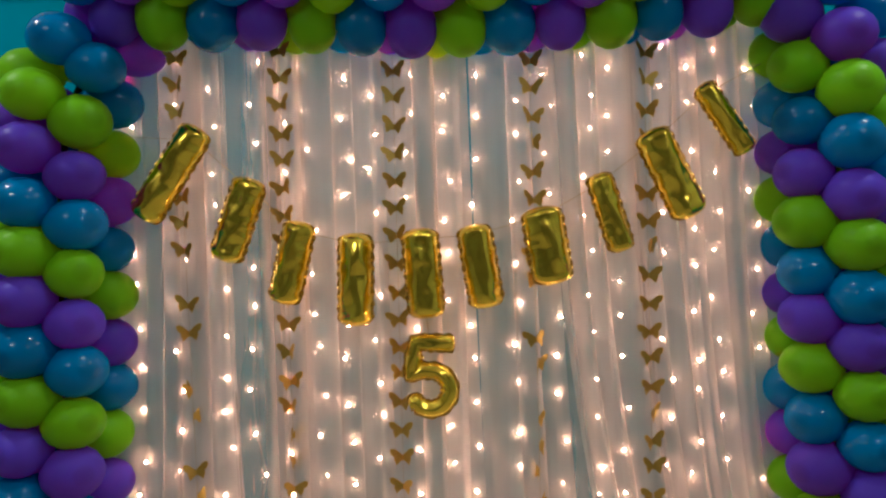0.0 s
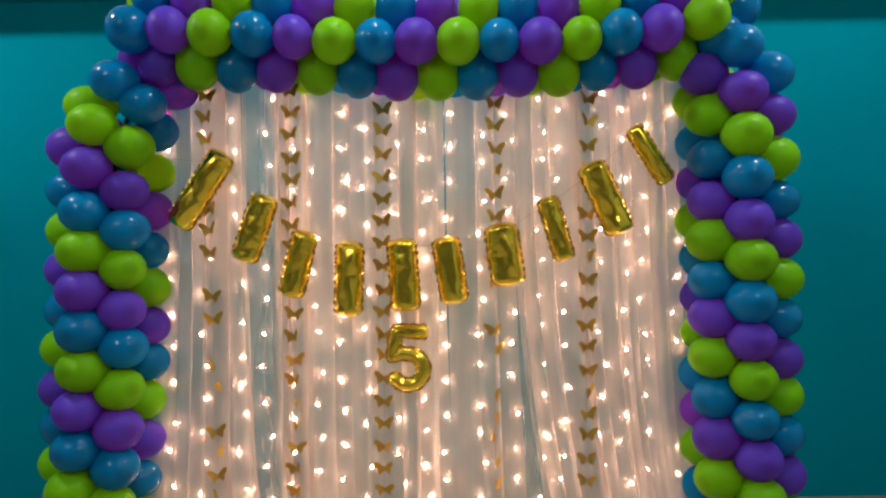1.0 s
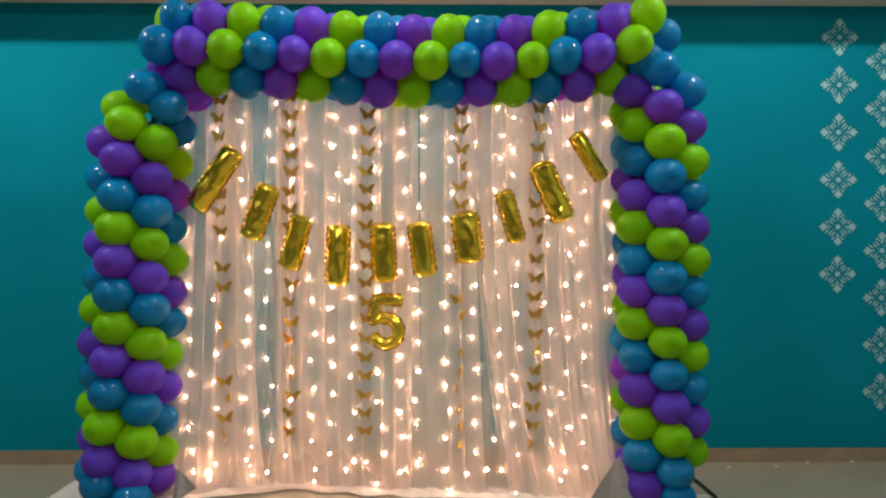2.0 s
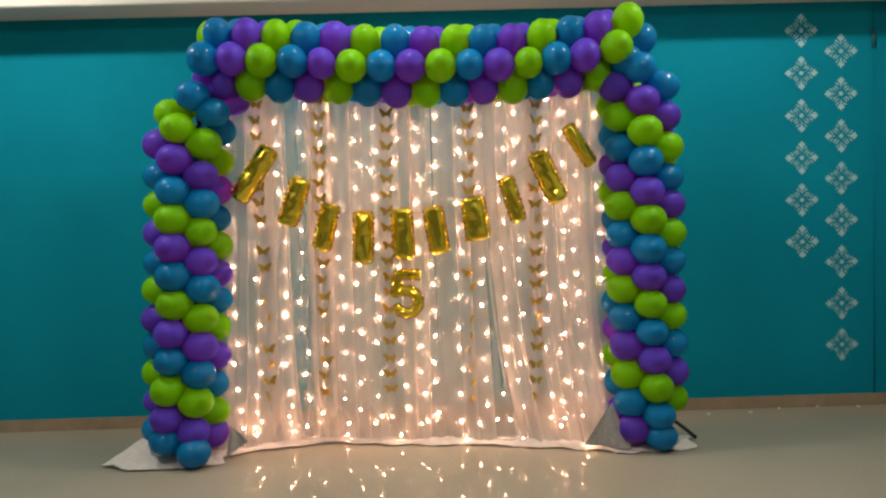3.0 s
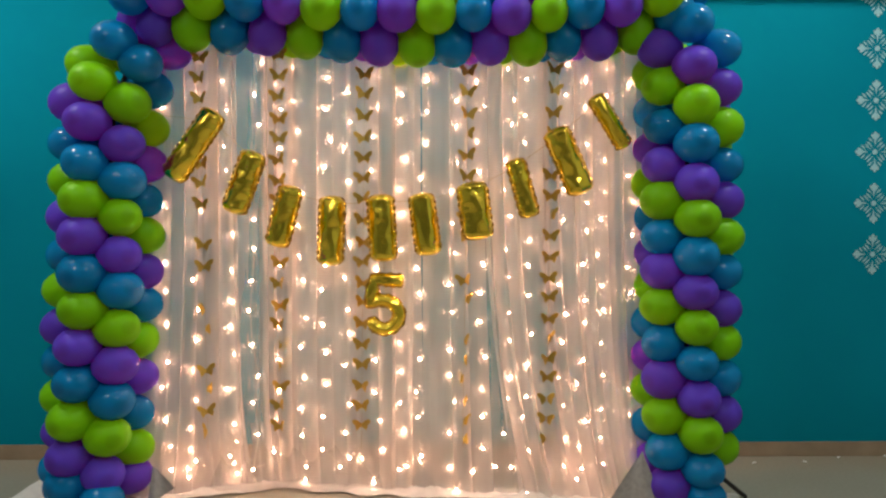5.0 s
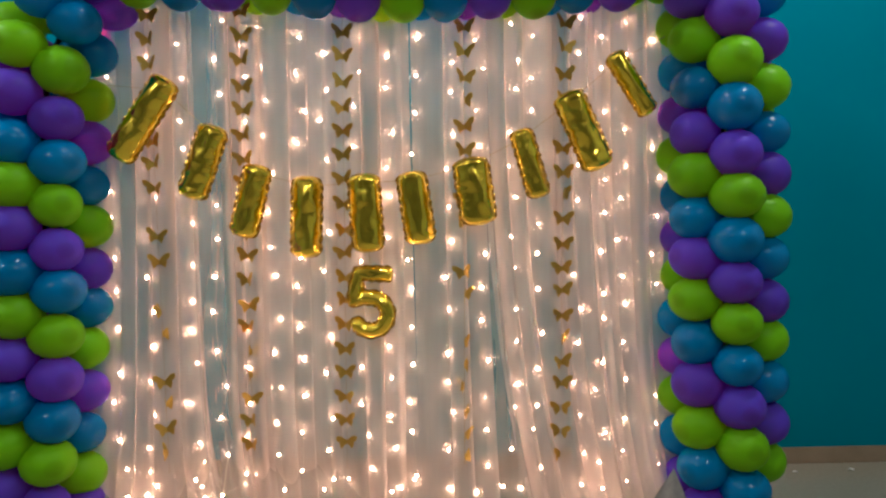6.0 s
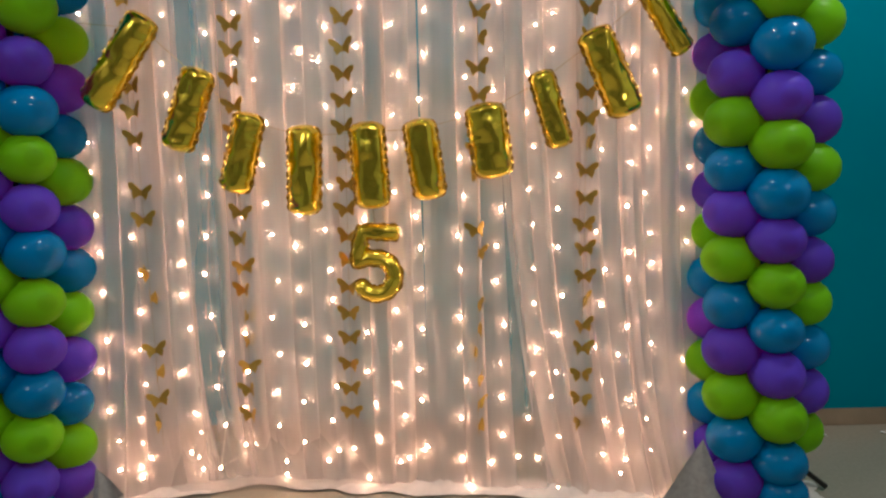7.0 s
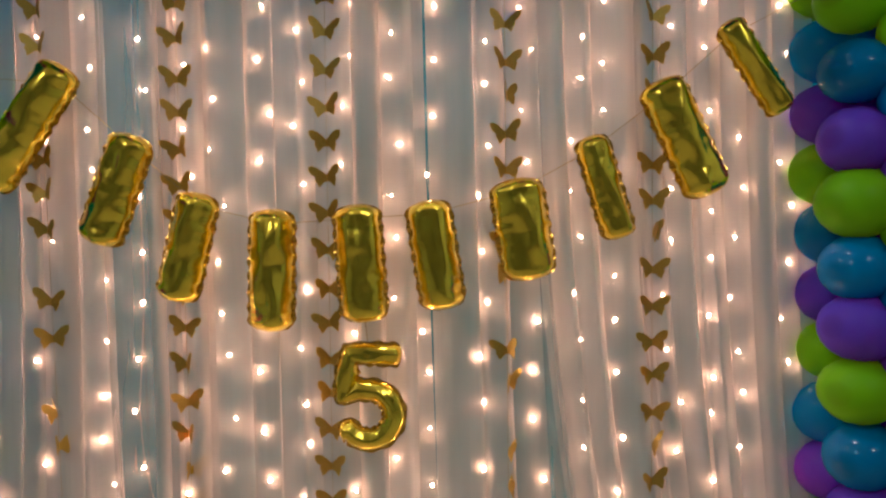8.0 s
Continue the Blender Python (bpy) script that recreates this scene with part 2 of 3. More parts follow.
# ---- stencilled flowers on the teal wall ----
def petal_mesh(length, width, flare):
    """A thin painted leaf along x in the wall's plane, widest near its end."""
    bm, n = bmesh.new(), 7
    rings = []
    for i in range(n + 1):
        f = i / n
        w = width * 0.5 * math.sin(math.pi * f ** flare) ** 0.8 if 0 < f < 1 else 0.0006
        rings.append([bm.verts.new((length * f, y, z)) for y, z in ((-0.0006, -w), (-0.0006, w), (0.0006, w), (0.0006, -w))])
    for a, b in zip(rings, rings[1:]):
        for k in range(4):
            bm.faces.new((a[k], b[k], b[(k + 1) % 4], a[(k + 1) % 4]))
    bm.faces.new(rings[0])
    bm.faces.new(rings[-1][::-1])
    return finish(bm, "petal", M_DECAL, False)


def dot_mesh():
    bm = bmesh.new()
    bmesh.ops.create_cone(bm, cap_ends=True, segments=14, radius1=0.015, radius2=0.015, depth=0.001, matrix=pose(0, 0, 0, 90))
    return finish(bm, "dot", M_DECAL, False)


DOT, STEM, TIP, PRONG = dot_mesh(), petal_mesh(0.050, 0.010, 1.6), petal_mesh(0.052, 0.024, 1.4), petal_mesh(0.044, 0.015, 1.6)
LEAVES = ((0.022, petal_mesh(0.050, 0.0095, 1.7)), (0.050, petal_mesh(0.040, 0.0095, 1.7)))


def stencil(cx, cz):
    """A flower of four arms, each with a three-pronged tip and slanting leaves on both sides."""
    flower = empty("wall_stencil", "pale white stencilled flower motif on the teal wall", "wall decoration", pose(cx, -0.003, cz), "wall stencils")
    share("dot", DOT, flower, Matrix())
    for q in range(4):
        c, s = math.cos(q * math.pi / 2), math.sin(q * math.pi / 2)

        def leaf(mesh, reach, out, angle, y):
            share("petal", mesh, flower, pose(c * reach - s * out, y, s * reach + c * out, 0, -90 * q - math.degrees(angle), 0))

        leaf(STEM, 0.032, 0, 0, 0.0004)
        leaf(TIP, 0.062, 0, 0, -0.0006)
        for side in (-1, 1):
            leaf(PRONG, 0.062, 0, side * 0.52, -0.0002 - 0.0001 * side)
            for reach, mesh in LEAVES:
                leaf(mesh, reach, side * 0.009, side * 0.80, 0.0002)


for cx, top, count in ((2.846, 2.565, 6), (3.117, 2.421, 8)):
    for i in range(count):
        stencil(cx, top - 0.2855 * i)

# a teal rod added for a shaded line; its dark strip is painted shadow
conduit = empty("wall_shade_line", "thin teal rod with a dark strip, added for a shadow line on the wall", "conduit", pose(3.34, 0, 0))
part("pipe", tube([(0, -0.009, 0.08), (0, -0.009, 1.4), (0, -0.009, BEAM_Z)], 0.0045, 8), M_TEAL, conduit)
part("shade_strip", box(-0.012, 0.012, -0.018, -0.001, 2.44, 2.57, 0.004), M_SHADE_STRIP, conduit, "dark teal strip coloured as a shadow on the wall")


# ---- balloon arch: triplets of balloons stacked in a spiral on a pipe frame ----
def along(table, x):
    """Value of a table of (x, y) pairs at x, straight between its rows."""
    if x <= table[0][0]:
        return table[0][1]
    for (x0, y0), (x1, y1) in zip(table, table[1:]):
        if x <= x1:
            return y0 + (y1 - y0) * (x - x0) / (x1 - x0)
    return table[-1][1]


ARCH_Y = -0.70
LEFT_X = [(0.0, -1.165), (0.98, -1.11), (1.54, -1.09), (1.9, -1.055), (2.1, -0.95)]
RIGHT_X = [(0.0, 1.555), (1.8, 1.54), (2.15, 1.515), (2.35, 1.47)]
TOP_Z = [(-0.95, 2.315), (-0.6, 2.305), (-0.3, 2.275), (0.2, 2.245), (0.8, 2.25), (1.2, 2.285), (1.45, 2.345)]
STEP, TOP_STEP, RING = 0.0803, 0.082, 0.142


def balloon_mesh(name, material):
    """A latex balloon with its tip at z = 1 and its rolled neck and knot at the other end."""
    bm = bmesh.new()
    profile = []
    n = 11
    for i in range(1, n):
        a = math.pi * i / n
        z = -math.cos(a)
        r = math.sin(a) * (0.98 + 0.06 * z) * (1.0 if z > -0.55 else 1.0 - 0.25 * (-0.55 - z))
        profile.append((r, z))
    profile = [(0.07, -1.16), (0.10, -1.13), (0.05, -1.09), (0.06, -1.04)] + profile
    seg = 18
    rings = [[bm.verts.new((r * math.cos(2 * math.pi * k / seg), r * math.sin(2 * math.pi * k / seg), z))
              for k in range(seg)] for r, z in profile]
    for a, b in zip(rings, rings[1:]):
        for k in range(seg):
            bm.faces.new((a[k], a[(k + 1) % seg], b[(k + 1) % seg], b[k]))
    tip = bm.verts.new((0, 0, 1.0))
    for k in range(seg):
        bm.faces.new((rings[-1][k], rings[-1][(k + 1) % seg], tip))
    bm.faces.new(rings[0][::-1])
    return finish(bm, name, material)


COLOURS = {"green": (balloon_mesh("lime_balloon", M_GREEN), "lime green latex balloon"),
           "blue": (balloon_mesh("blue_balloon", M_BLUE), "glossy sky blue latex balloon"),
           "purple": (balloon_mesh("purple_balloon", M_PURPLE), "violet purple latex balloon")}
arch = empty("balloon_arch", "square arch of lime, blue and purple balloons in spiral stripes", "balloon arch", pose(0.2, ARCH_Y, 0))
dice = random.Random(11)


def hang_balloon(colour, centre, outward, axis, wide=0.099, flat=0.0885):
    """One balloon, knot inwards, squeezed a little along the garland's axis by its neighbours."""
    mesh, label = COLOURS[colour]
    out = (Vector(outward) + Vector([dice.uniform(-0.12, 0.12) for _ in range(3)])).normalized()
    across = Vector(axis).cross(out).normalized()
    turn = Matrix((across, out.cross(across), out)).transposed().to_4x4()
    size = dice.uniform(0.95, 1.05)
    jitter = Vector([dice.uniform(-0.006, 0.006) for _ in range(3)])
    m = Matrix.Translation(Vector(centre) + jitter - Vector((0.2, ARCH_Y, 0))) @ turn @ Matrix.Diagonal(
        (wide * size, flat * size * dice.uniform(0.97, 1.03), 0.106 * size * dice.uniform(0.97, 1.05), 1))
    share("balloon", mesh, arch, m, label)


for k in range(-10, 16):
    z = 0.842 + STEP * k + 0.006 * max(0, k - 9)
    for j, colour in enumerate(("green", "blue", "purple")):
        if k == -10 and colour == "green":
            continue
        a = radians(47 - 60 * k + 120 * j + 1.6 * min(k, 0))
        d = Vector((math.sin(a), -math.cos(a), 0))
        rise, reach = (0.03, RING) if k == -9 else (0, 0.185) if k == -10 else (0, RING)
        hang_balloon(colour, Vector((along(LEFT_X, z), ARCH_Y, max(z, 0.09) + rise)) + reach * d, d, (0, 0, 1))
for k in range(-10, 17):
    z = 0.848 + STEP * k + 0.006 * max(0, k - 9)
    for j, colour in enumerate(("green", "purple", "blue")):
        if (k == 16 and colour == "green") or (k < -8 and colour == "blue"):
            continue
        if k == -10 and colour == "purple":
            colour = "blue"
        a = radians(-3 - 60 * k + 120 * j - 1.8 * min(k, 0))
        d = Vector((math.sin(a), -math.cos(a), 0))
        hang_balloon(colour, Vector((along(RIGHT_X, z), ARCH_Y, max(z, 0.09))) + RING * d, d, (0, 0, 1))
for k in range(-10, 20):
    x = -0.109 + TOP_STEP * k
    for j, colour in enumerate(("green", "purple", "blue")):
        a = radians(-11.6 + 60 * k + 120 * j)
        d = Vector((0, -math.cos(a), math.sin(a)))
        hang_balloon(colour, Vector((x, ARCH_Y, along(TOP_Z, x))) + RING * d, d, (1, 0, 0), 0.093, 0.087)
# the corner where the garland ends: a few more close the gaps
hang_balloon("purple", (-0.93, ARCH_Y, 2.19), (-0.5, -0.8, 0.1), (0, 0, 1), 0.09)
hang_balloon("blue", (1.535, ARCH_Y - 0.02, 2.36), (0.7, -0.4, 0.5), (0, 0, 1), 0.09)
hang_balloon("blue", (1.44, ARCH_Y - 0.11, 2.215), (0.3, -0.9, 0.2), (0, 0, 1), 0.09)

pole_at = pose(-0.2, -ARCH_Y, 0)
part("pole", tube([(-1.14, ARCH_Y, 0.0), (-1.09, ARCH_Y, 1.4), (-1.055, ARCH_Y, 1.85), (-0.84, ARCH_Y, 2.29)], 0.012, 8), M_BLACK, arch, "black steel pole", at=pole_at)
part("pole", tube([(1.545, ARCH_Y, 0.0), (1.54, ARCH_Y, 1.8), (1.49, ARCH_Y, 2.27)], 0.012, 8), M_BLACK, arch, "black steel pole", at=pole_at)
part("crossbar", tube([(-0.84, ARCH_Y, 2.29), (0.2, ARCH_Y, 2.24), (1.49, ARCH_Y, 2.28)], 0.012, 8), M_BLACK, arch, "black steel crossbar", at=pole_at)
part("foot", tube([(1.60, -0.58, 0.22), (1.75, -0.62, 0.105), (1.862, -0.66, 0.014)], 0.011, 8), M_BLACK, arch, "black steel foot of the stand", at=pole_at)

# ---- backdrop of sheer curtains ----
HEM_Y = [(-1.1, -0.78), (-0.97, -0.74), (-0.71, -0.59), (-0.385, -0.50), (0.08, -0.59), (0.62, -0.66), (1.1, -0.77), (1.32, -0.85), (1.65, -0.87), (1.8, -0.83)]
CURTAIN_Y = -0.605
CURTAIN_TOP = 2.2


def curtain_panel(top, foot, folds, seed, y=CURTAIN_Y, amp=0.018, lap=0.016, material=None):
    """Hanging net between two x at the top and two at the floor: a few soft pleats, each rolled over at its crest."""
    d = random.Random(seed)
    ph = [d.uniform(0, 6.28) for _ in range(4)]

    def at(u, v):
        sway = 0.35 * math.sin(2.1 * v + ph[2]) + 0.5 * v * v * math.sin(4 * u + ph[1])
        phase = 2 * math.pi * folds * u + 0.9 * math.sin(2.7 * math.pi * u + ph[0]) + sway
        spread = v ** 2.6
        x = (top[0] + (top[1] - top[0]) * u) * (1 - spread) + (foot[0] + (foot[1] - foot[0]) * u) * spread
        x += lap * (1 + 0.5 * math.sin(5 * u + ph[1])) * math.sin(phase + 1.9) + 0.3 * lap * math.sin(2 * phase + ph[3])
        a = amp * (0.8 + 0.5 * v) * (0.75 + 0.35 * math.sin(6 * u + ph[2]))
        low = max(0.0, (v - 0.72) / 0.28) ** 2
        yy = y + a * math.sin(phase) + 0.2 * a * math.sin(2.3 * phase + ph[0])
        yy = min(yy, -0.596) * (1 - low) + (along(HEM_Y, x) + 0.07 + 0.8 * a * math.sin(phase)) * low
        return (x, yy, CURTAIN_TOP * (1 - v) + 0.012 * v + 0.006 * math.sin(phase) * (1 - v))

    bm = sheet(at, max(48, int(folds * 30)), 46)
    ob = new("sheer_curtain", finish(bm, "sheer_curtain", material or M_SHEER))
    return tagged(ob, "white sheer net curtain hanging in soft vertical folds", "curtain", "backdrop curtains")


curtain_panel((-0.94, -0.61), (-1.06, -0.66), 4.3, 3, lap=0.018)
curtain_panel((-0.72, -0.53), (-0.80, -0.50), 2.4, 4, y=-0.622)
curtain_panel((-0.56, -0.38), (-0.55, -0.38), 2.2, 6, amp=0.012, material=M_THIN)
curtain_panel((-0.42, -0.26), (-0.42, -0.27), 2.7, 5, lap=0.018)
curtain_panel((-0.275, 0.03), (-0.27, 0.02), 3.4, 8, amp=0.014)
curtain_panel((0.00, 0.335), (0.00, 0.345), 3.7, 13, amp=0.014)
curtain_panel((0.325, 0.60), (0.335, 0.66), 2.9, 21, amp=0.014)
curtain_panel((0.56, 0.68), (0.63, 0.86), 1.3, 23, amp=0.012, material=M_THIN)
curtain_panel((0.595, 0.90), (0.79, 1.08), 3.6, 34, y=-0.62)
curtain_panel((0.88, 1.06), (1.05, 1.20), 2.6, 37, y=-0.61, lap=0.018)
curtain_panel((1.03, 1.21), (1.17, 1.33), 2.3, 44, amp=0.014)
curtain_panel((1.19, 1.38), (1.30, 1.43), 2.9, 55, lap=0.018)


def backing(u, v):
    x = -0.94 + 2.34 * u
    z = CURTAIN_TOP * (1 - v) + 0.012 * v
    return (x, -0.548 + 0.009 * math.sin(31 * u + 0.8 * math.sin(5 * v)) + 0.005 * math.sin(83 * u), z)


tagged(new("backing_curtain", finish(sheet(backing, 160, 24), "backing_curtain", M_BACK)),
       "plain pale net sheet hanging behind the fairy lights", "curtain")


def crumple(x, y, k=1.0):
    return k * (0.5 + 0.5 * noise.noise(Vector((x * 9, y * 13, 3.1)))) + 0.4 * k * abs(noise.noise(Vector((x * 27, y * 31, 7.7))))


def hem(u, v):
    x = -1.02 + 2.42 * u
    front = along(HEM_Y, x) - 0.014 * math.sin(x * 19 + 2 * math.sin(x * 5)) - 0.011 * noise.noise(Vector((x * 17, 1.5, 0)))
    y = front + 0.17 * v
    edge = math.sin(math.pi * min(1, max(0, v * 0.96 + 0.02))) ** 0.5
    return (x, y, 0.004 + 0.046 * edge * crumple(x, y))


tagged(new("hem_cloth", finish(sheet(hem, 150, 12), "hem_cloth", M_CLOTH)),
       "bunched white cloth hem lying along the floor", "cloth")


def left_tail(u, v):
    a = Vector((-1.61, -0.81, 0)).lerp(Vector((-1.43, -0.90, 0)), v)
    b = Vector((-1.16, -0.25, 0.0)).lerp(Vector((-0.9, -0.83, 0)), v)
    p = a.lerp(b, u)
    p.y -= 0.03 * math.sin(math.pi * u) * v
    p.z = 0.004 + 0.035 * crumple(p.x, p.y) * (0.35 + 0.65 * math.sin(math.pi * v)) + 0.26 * u * (1 - v) ** 2
    return p


def right_tail(u, v):
    a = Vector((1.34, -0.55, 0)).lerp(Vector((1.30, -0.885, 0)), v)
    b = Vector((1.83, -0.60, 0)).lerp(Vector((1.79, -0.845, 0)), v)
    p = a.lerp(b, u)
    p.x += 0.02 * math.sin(9 * v)
    p.y += 0.012 * math.sin(21 * u)
    p.z = 0.004 + 0.028 * crumple(p.x, p.y) * (0.3 + 0.7 * math.sin(math.pi * v))
    return p


for tail in (left_tail, right_tail):
    tagged(new("floor_cloth", finish(sheet(tail, 36, 24), "floor_cloth", M_CLOTH)),
           "loose end of white cloth spread on the floor under the arch", "cloth", "cloth ends")


def flap(tip, toe, inner):
    tip, toe, inner = Vector(tip), Vector(toe), Vector(inner)

    def at(u, v):
        p = tip.lerp(toe.lerp(inner, u), v)
        p.y += 0.012 * math.sin(8 * u + 3 * v) * v
        return p
    return sheet(at, 14, 14)


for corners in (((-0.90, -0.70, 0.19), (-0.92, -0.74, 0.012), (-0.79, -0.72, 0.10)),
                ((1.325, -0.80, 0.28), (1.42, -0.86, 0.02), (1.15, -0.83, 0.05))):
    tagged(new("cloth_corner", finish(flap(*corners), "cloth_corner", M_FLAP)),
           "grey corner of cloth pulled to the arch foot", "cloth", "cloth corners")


# ---- curtain of fairy lights between the nets ----
def bulb_mesh():
    bm = bmesh.new()
    bmesh.ops.create_icosphere(bm, subdivisions=2, radius=0.0042)
    for v in bm.verts:
        v.co.z *= 1.35
    return finish(bm, "bulb", M_BULB)


BULB = bulb_mesh()
LIGHT_Y = -0.583
lights = empty("fairy_light_curtain", "curtain of warm white fairy lights on thin clear wires", "fairy lights", pose(0.24, LIGHT_Y, 2.13))
part("lead_wire", tube([(-1.11 + 0.1 * i, 0, 0.004 * math.sin(i * 2.1)) for i in range(23)], 0.0018, 5), M_WIRE, lights)
dice = random.Random(29)
STRING_X = (-0.87, -0.73, -0.58, -0.45, -0.35, -0.245, -0.115, -0.02, 0.12, 0.245, 0.326, 0.48, 0.60, 0.74, 0.82, 1.00, 1.10, 1.19, 1.33)
for i, string_x in enumerate(STRING_X):
    x = string_x - 0.24
    sway = dice.uniform(0, 6.28)
    first = (0.075 if i % 2 else 0.005) + dice.uniform(-0.02, 0.02)
    drop = [first + 0.1455 * k + dice.uniform(-0.022, 0.022) for k in range(14)]
    spots = [(x + 0.014 * math.sin(1.9 * d + sway) + dice.uniform(-0.02, 0.02), dice.uniform(-0.048, -0.036) if d > 1.0 and i < 17 and dice.random() < 0.5 else dice.uniform(-0.008, 0.016), -d) for d in drop]
    hx = x + dice.uniform(-0.05, 0.05)
    for low in () if i > 17 else (-1.9, -1.99, -2.04) if i in (1, 2) else ((-2.0,), (-1.98,), (-2.088,))[i % 3]:
        hx = min(max(hx + dice.uniform(-0.03, 0.03), -1.08), 1.04)
        spots.append((hx, along(HEM_Y, hx + 0.24) - LIGHT_Y + (0.06 if low > -2.0 else dice.uniform(-0.01, 0.05)), low + dice.uniform(-0.01, 0.02)))
    wire = part("wire", tube([(x, 0, 0)] + [(a, max(b, -0.02) + 0.008 if c > -1.9 else b + 0.008, c) for a, b, c in spots], 0.0009, 4), M_WIRE, lights)
    for s in spots:
        share("bulb", BULB, wire, pose(*s, dice.uniform(-40, 40), dice.uniform(-40, 40)))


# ---- gold paper butterflies on threads ----
def butterfly_mesh():
    upper = [(0, 0.006), (0.010, 0.016), (0.022, 0.027), (0.034, 0.033), (0.044, 0.031), (0.044, 0.021), (0.039, 0.010), (0.029, 0.003), (0, -0.001)]
    lower = [(0, -0.001), (0.029, 0.003), (0.031, -0.006), (0.027, -0.014), (0.024, -0.026), (0.016, -0.021), (0.008, -0.013), (0, -0.012)]
    bm = bmesh.new()
    for side in (-1, 1):
        for shape in (upper, lower):
            vs = [bm.verts.new((side * px * 0.95, -0.5 * px, pz)) for px, pz in shape]
            bm.faces.new(vs if side > 0 else vs[::-1])
    bmesh.ops.remove_doubles(bm, verts=bm.verts[:], dist=0.0003)
    bmesh.ops.solidify(bm, geom=bm.faces[:], thickness=0.0008)
    return finish(bm, "butterfly", M_CARD, False)


BUTTERFLY = butterfly_mesh()
dice = random.Random(5)
# each thread: its x at the top and at the foot, the first height, and the height under which the butterflies turn edge-on
for gx, gx2, top, plain_to, back, skipped in ((-0.69, -0.665, 2.055, 1.05, 0.0, (3, 4, 8, 11, 14)), (-0.328, -0.335, 2.07, 1.10, 0.03, ()), (0.066, 0.047, 1.985, 0.0, 0.0, (18,)),
                                        (0.542, 0.522, 2.0, 1.30, 0.02, (9, 12)), (0.938, 0.913, 2.01, 0.0, 0.02, ())):
    garland = empty("butterfly_garland", "thread of small gold glitter paper butterflies", "garland", pose(gx, -0.648, 2.2), "butterfly garlands")
    part("thread", tube([(0, 0, 0), ((gx2 - gx) / 2, back * 0.5, -1.0), (gx2 - gx, back, -1.95)], 0.0007, 4), M_THREAD, garland)
    for i in range(19):
        z = top - 0.0955 * i + dice.uniform(-0.006, 0.006)
        if i in skipped:
            continue
        turn = dice.uniform(-24, 24) if z > plain_to else dice.choice((-78, -70, -30, 20, 66, 80))
        if dice.random() < 0.08:
            turn = 62
        share("butterfly", BUTTERFLY, garland, pose((gx2 - gx) * (2.2 - z) / 1.95, -0.003 + back * (2.2 - z) / 1.95, z - 2.2, dice.uniform(-10, 10), dice.uniform(-9, 9), turn))


# ---- gold foil balloons on a cord ----
def foil_sweep(path, half, thick, seed, fringe=0.0):
    """An inflated foil stroke along a path in its x-z plane; with a fringe, the flat crimped seam round it instead."""
    d = random.Random(seed)
    ph = [d.uniform(0, 6.28) for _ in range(6)]
    pts = [Vector(p) for p in path]
    lengths = [0.0]
    for a, b in zip(pts, pts[1:]):
        lengths.append(lengths[-1] + (b - a).length)
    total = lengths[-1]
    bm, rows, n = bmesh.new(), [], max(26, int(total / 0.006))
    for i in range(n + 1):
        s = total * i / n
        k = max(j for j in range(len(pts)) if lengths[j] <= s + 1e-9)
        k = min(k, len(pts) - 2)
        p = pts[k].lerp(pts[k + 1], (s - lengths[k]) / max(1e-6, lengths[k + 1] - lengths[k]))
        ahead, behind = pts[min(k + 2, len(pts) - 1)] - pts[k], pts[k + 1] - pts[max(k - 1, 0)]
        f = (s - lengths[k]) / max(1e-6, lengths[k + 1] - lengths[k])
        way = (behind.lerp(ahead, f)).normalized()
        side = Vector((-way.y, way.x))
        e = min(s, total - s) / (0.75 * half)
        cap = 1.0 if e >= 1 else max(0.02, (1 - (1 - e) ** 3.0)) ** 0.5
        pucker = 1 + 0.05 * math.sin(s * 150 + ph[0]) * math.sin(s * 37 + ph[1]) + 0.03 * math.sin(s * 71 + ph[2])
        if fringe:
            rows.append([bm.verts.new((*(p + side * w * (half * cap + fringe * (1 + 0.3 * math.sin(s * 160 + ph[3] + w)))), 0.0025 * math.sin(s * 210 + w)))
                         for w in (-1, -0.5, 0, 0.5, 1)])
            continue
        ring = []
        for q in range(20):
            a = 2 * math.pi * q / 20
            c, z = math.cos(a), math.sin(a)
            edge = abs(c) ** 7
            w = half * cap * c * (1 + (pucker - 1) * edge)
            dent = noise.noise(Vector((s * 9 + ph[4], 2.6 * c + ph[5], z))) + 0.45 * noise.noise(Vector((s * 13 + ph[3], 8 * c, z + ph[2])))
            crease = abs(noise.noise(Vector((s * 6 + 2 * c + ph[0], 4.5 * c - s * 5 + ph[2], 0.4 * z)))) - 0.2
            t = thick * cap * math.copysign(abs(z) ** 1.1, z) * (1 + 0.15 * dent + 0.75 * crease + 0.25 * edge * math.sin(s * 170 + 3 * math.sin(s * 31 + ph[1])))
            ring.append(bm.verts.new((*(p + side * w), t)))
        rows.append(ring)
    for a, b in zip(rows, rows[1:]):
        for q in range(len(a) - (1 if fringe else 0)):
            r = (q + 1) % len(a)
            bm.faces.new((a[q], a[r], b[r], b[q]))
    if not fringe:
        bm.faces.new(rows[0][::-1])
        bm.faces.new(rows[-1])
    bmesh.ops.recalc_face_normals(bm, faces=bm.faces[:])
    return bm


def foil_balloon(name, label, path, half, thick, at, seed, group=""):
    ob = empty(name, label, "foil balloon", at, group)
    part("body", foil_sweep(path, half, thick, seed), M_FOIL, ob)
    part("seam", foil_sweep(path, half, thick, seed, 0.007), M_SEAM, ob, "crimped golden foil seam")
    return ob


FOIL_Y = -0.69
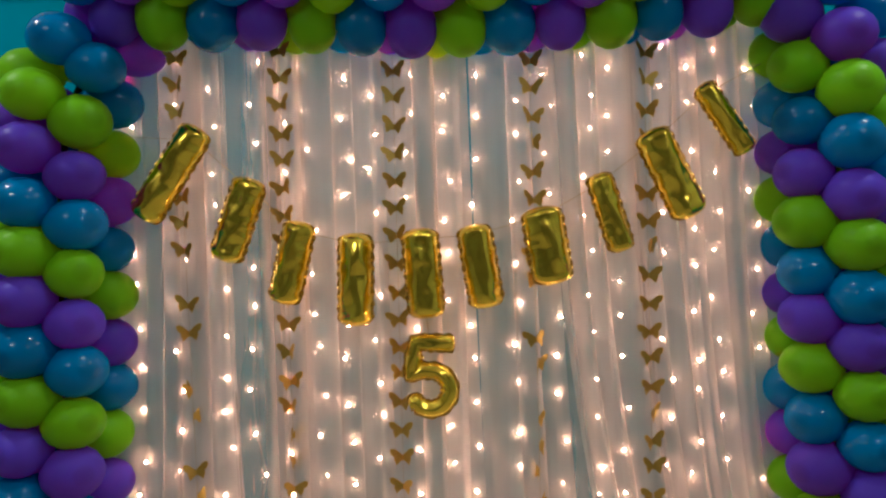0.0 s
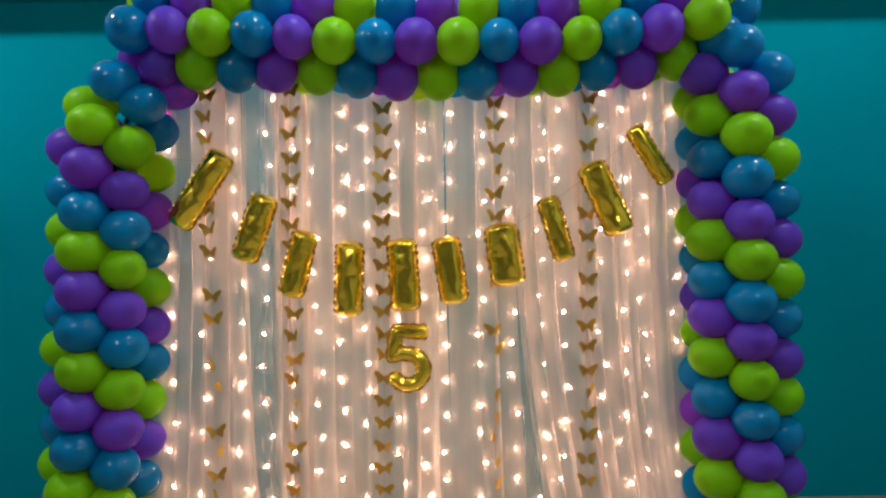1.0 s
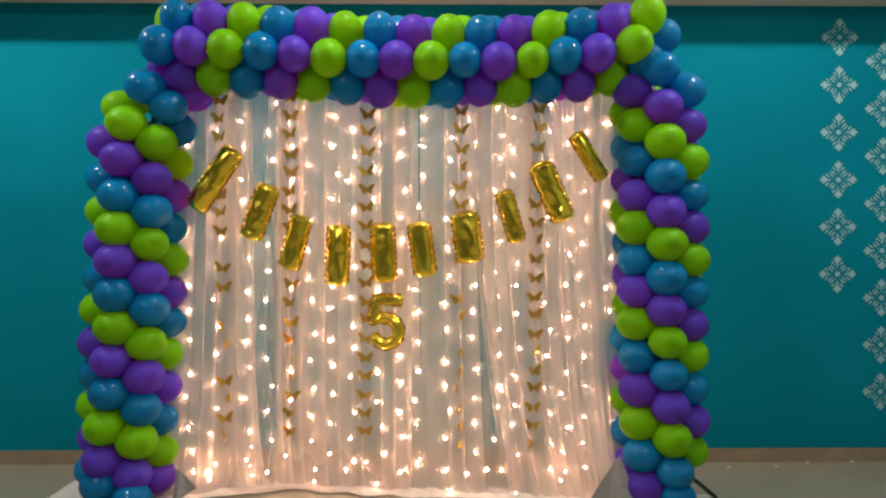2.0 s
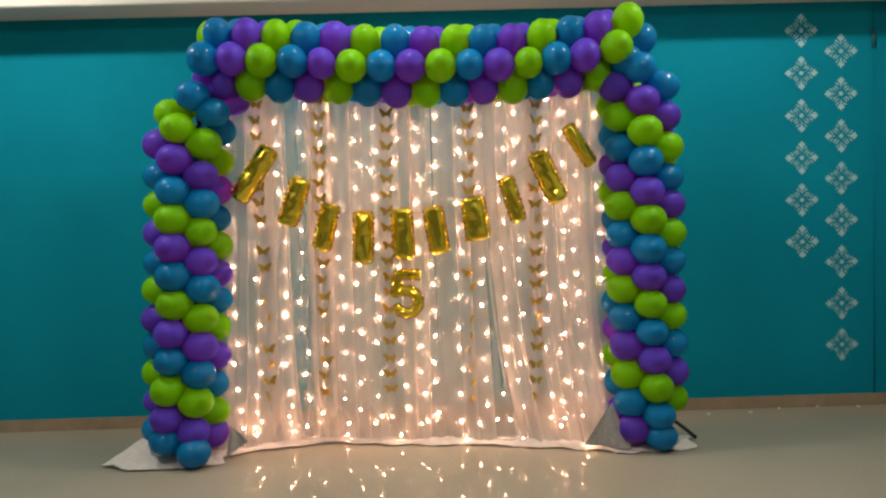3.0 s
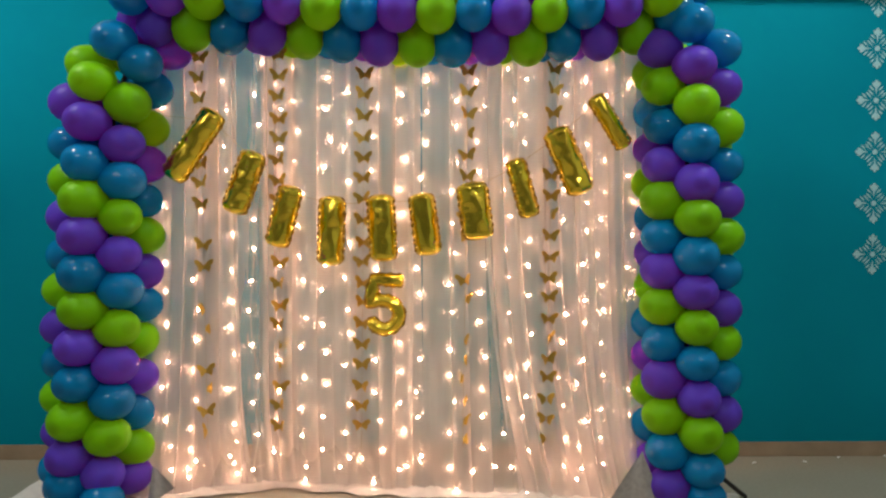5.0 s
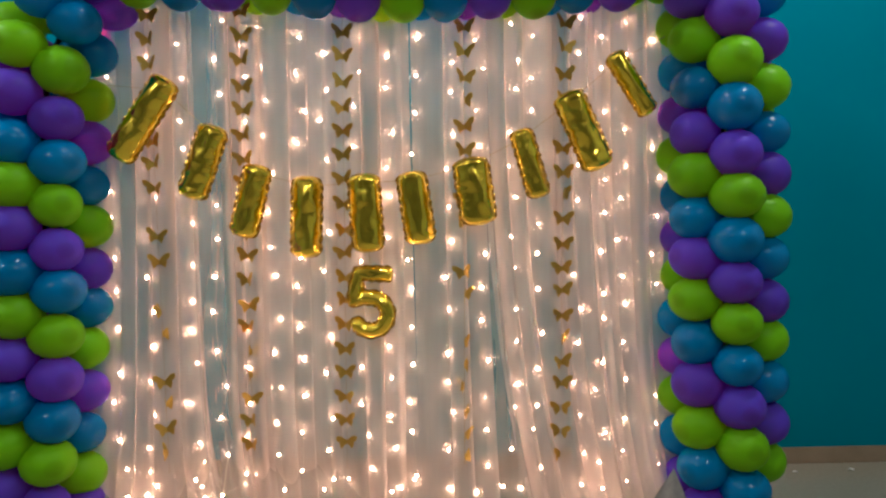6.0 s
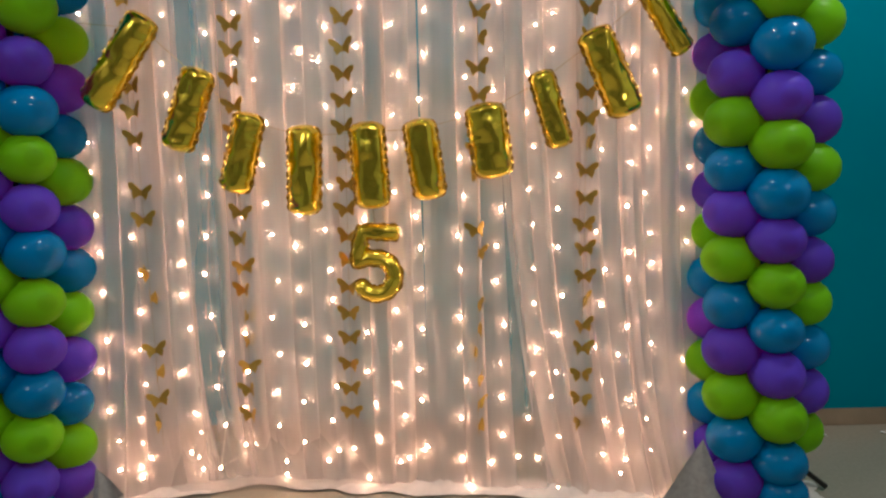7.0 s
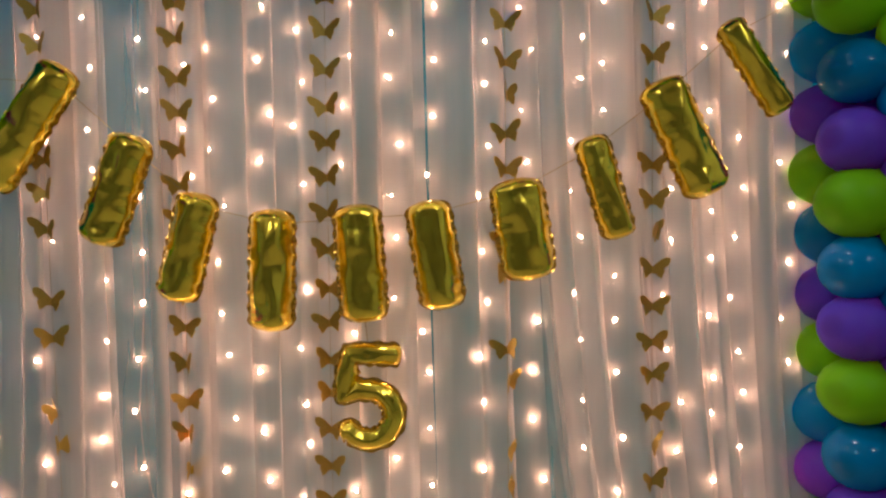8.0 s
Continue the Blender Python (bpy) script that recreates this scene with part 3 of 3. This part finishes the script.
# centre x, z, height, width, lean in degrees
BARS = [(-0.705, 1.655, 0.37, 0.112, 34), (-0.480, 1.488, 0.30, 0.112, 20), (-0.300, 1.335, 0.29, 0.105, 14), (-0.085, 1.270, 0.32, 0.112, 2),
        (0.146, 1.283, 0.31, 0.118, -3), (0.342, 1.300, 0.29, 0.112, -8), (0.572, 1.362, 0.27, 0.135, -8), (0.790, 1.467, 0.28, 0.085, -16),
        (1.000, 1.592, 0.33, 0.12, -24), (1.188, 1.772, 0.28, 0.075, -32)]
for i, (bx, bz, high, wide, lean) in enumerate(BARS):
    foil_balloon("foil_balloon", "plain bar-shaped gold foil balloon hanging on a cord", [(0, -high / 2), (0, -high / 4), (0, 0), (0, high / 4), (0, high / 2)],
                 wide / 2, min(0.058, wide * 0.5), pose(bx, FOIL_Y, bz, 90, 0, 0) @ pose(0, 0, 0, 0, 0, -lean), 40 + i, "foil balloons on the cord")

five = [(0.083, 0.113), (0.02, 0.115), (-0.050, 0.115), (-0.060, 0.06), (-0.066, 0.005), (-0.03, 0.022)]
five += [(0.0 + 0.066 * math.cos(radians(a)), -0.046 + 0.066 * math.sin(radians(a))) for a in range(75, -146, -20)] + [(-0.078, -0.092)]
foil_balloon("number_balloon", "gold foil balloon in the shape of the number 5", five, 0.027, 0.028, pose(0.160, FOIL_Y, 0.93, 90, 0, 0) @ pose(0, 0, 0, 0, 0, -2), 77)

cord = [(-0.95, -0.66, 1.80)] + [(bx + 0.35 * high * math.sin(radians(lean)), -0.655, bz + 0.38 * high * math.cos(radians(lean))) for bx, bz, high, wide, lean in BARS] + [(1.45, -0.66, 2.02)]
tagged(new("cord", finish(tube(cord, 0.0012, 5), "cord", M_THREAD)), "thin cord that carries the gold foil balloons", "cord")
tagged(new("cord", finish(tube([(0.15, -0.66, 1.14), (0.157, -0.66, 1.06)], 0.0012, 5), "cord", M_THREAD)), "short cord that carries the number balloon", "cord")

# ---- small white bits on the floor by the teal wall ----
for i, (px, py) in enumerate(((2.14, -0.135), (2.42, -0.12), (2.655, -0.045), (2.93, -0.03), (3.19, -0.06))):
    def scrap(u, v, k=i):
        return (px + 0.026 * (u - 0.5) * (1.2 - v), py + 0.018 * (v - 0.5), 0.002 + 0.007 * abs(math.sin(3 * u + 2 * v + k)))
    tagged(new("paper_scrap", finish(sheet(scrap, 5, 4), "paper_scrap", M_WHITE_BIT)), "small crumpled white bit on the floor", "scrap", "paper scraps")
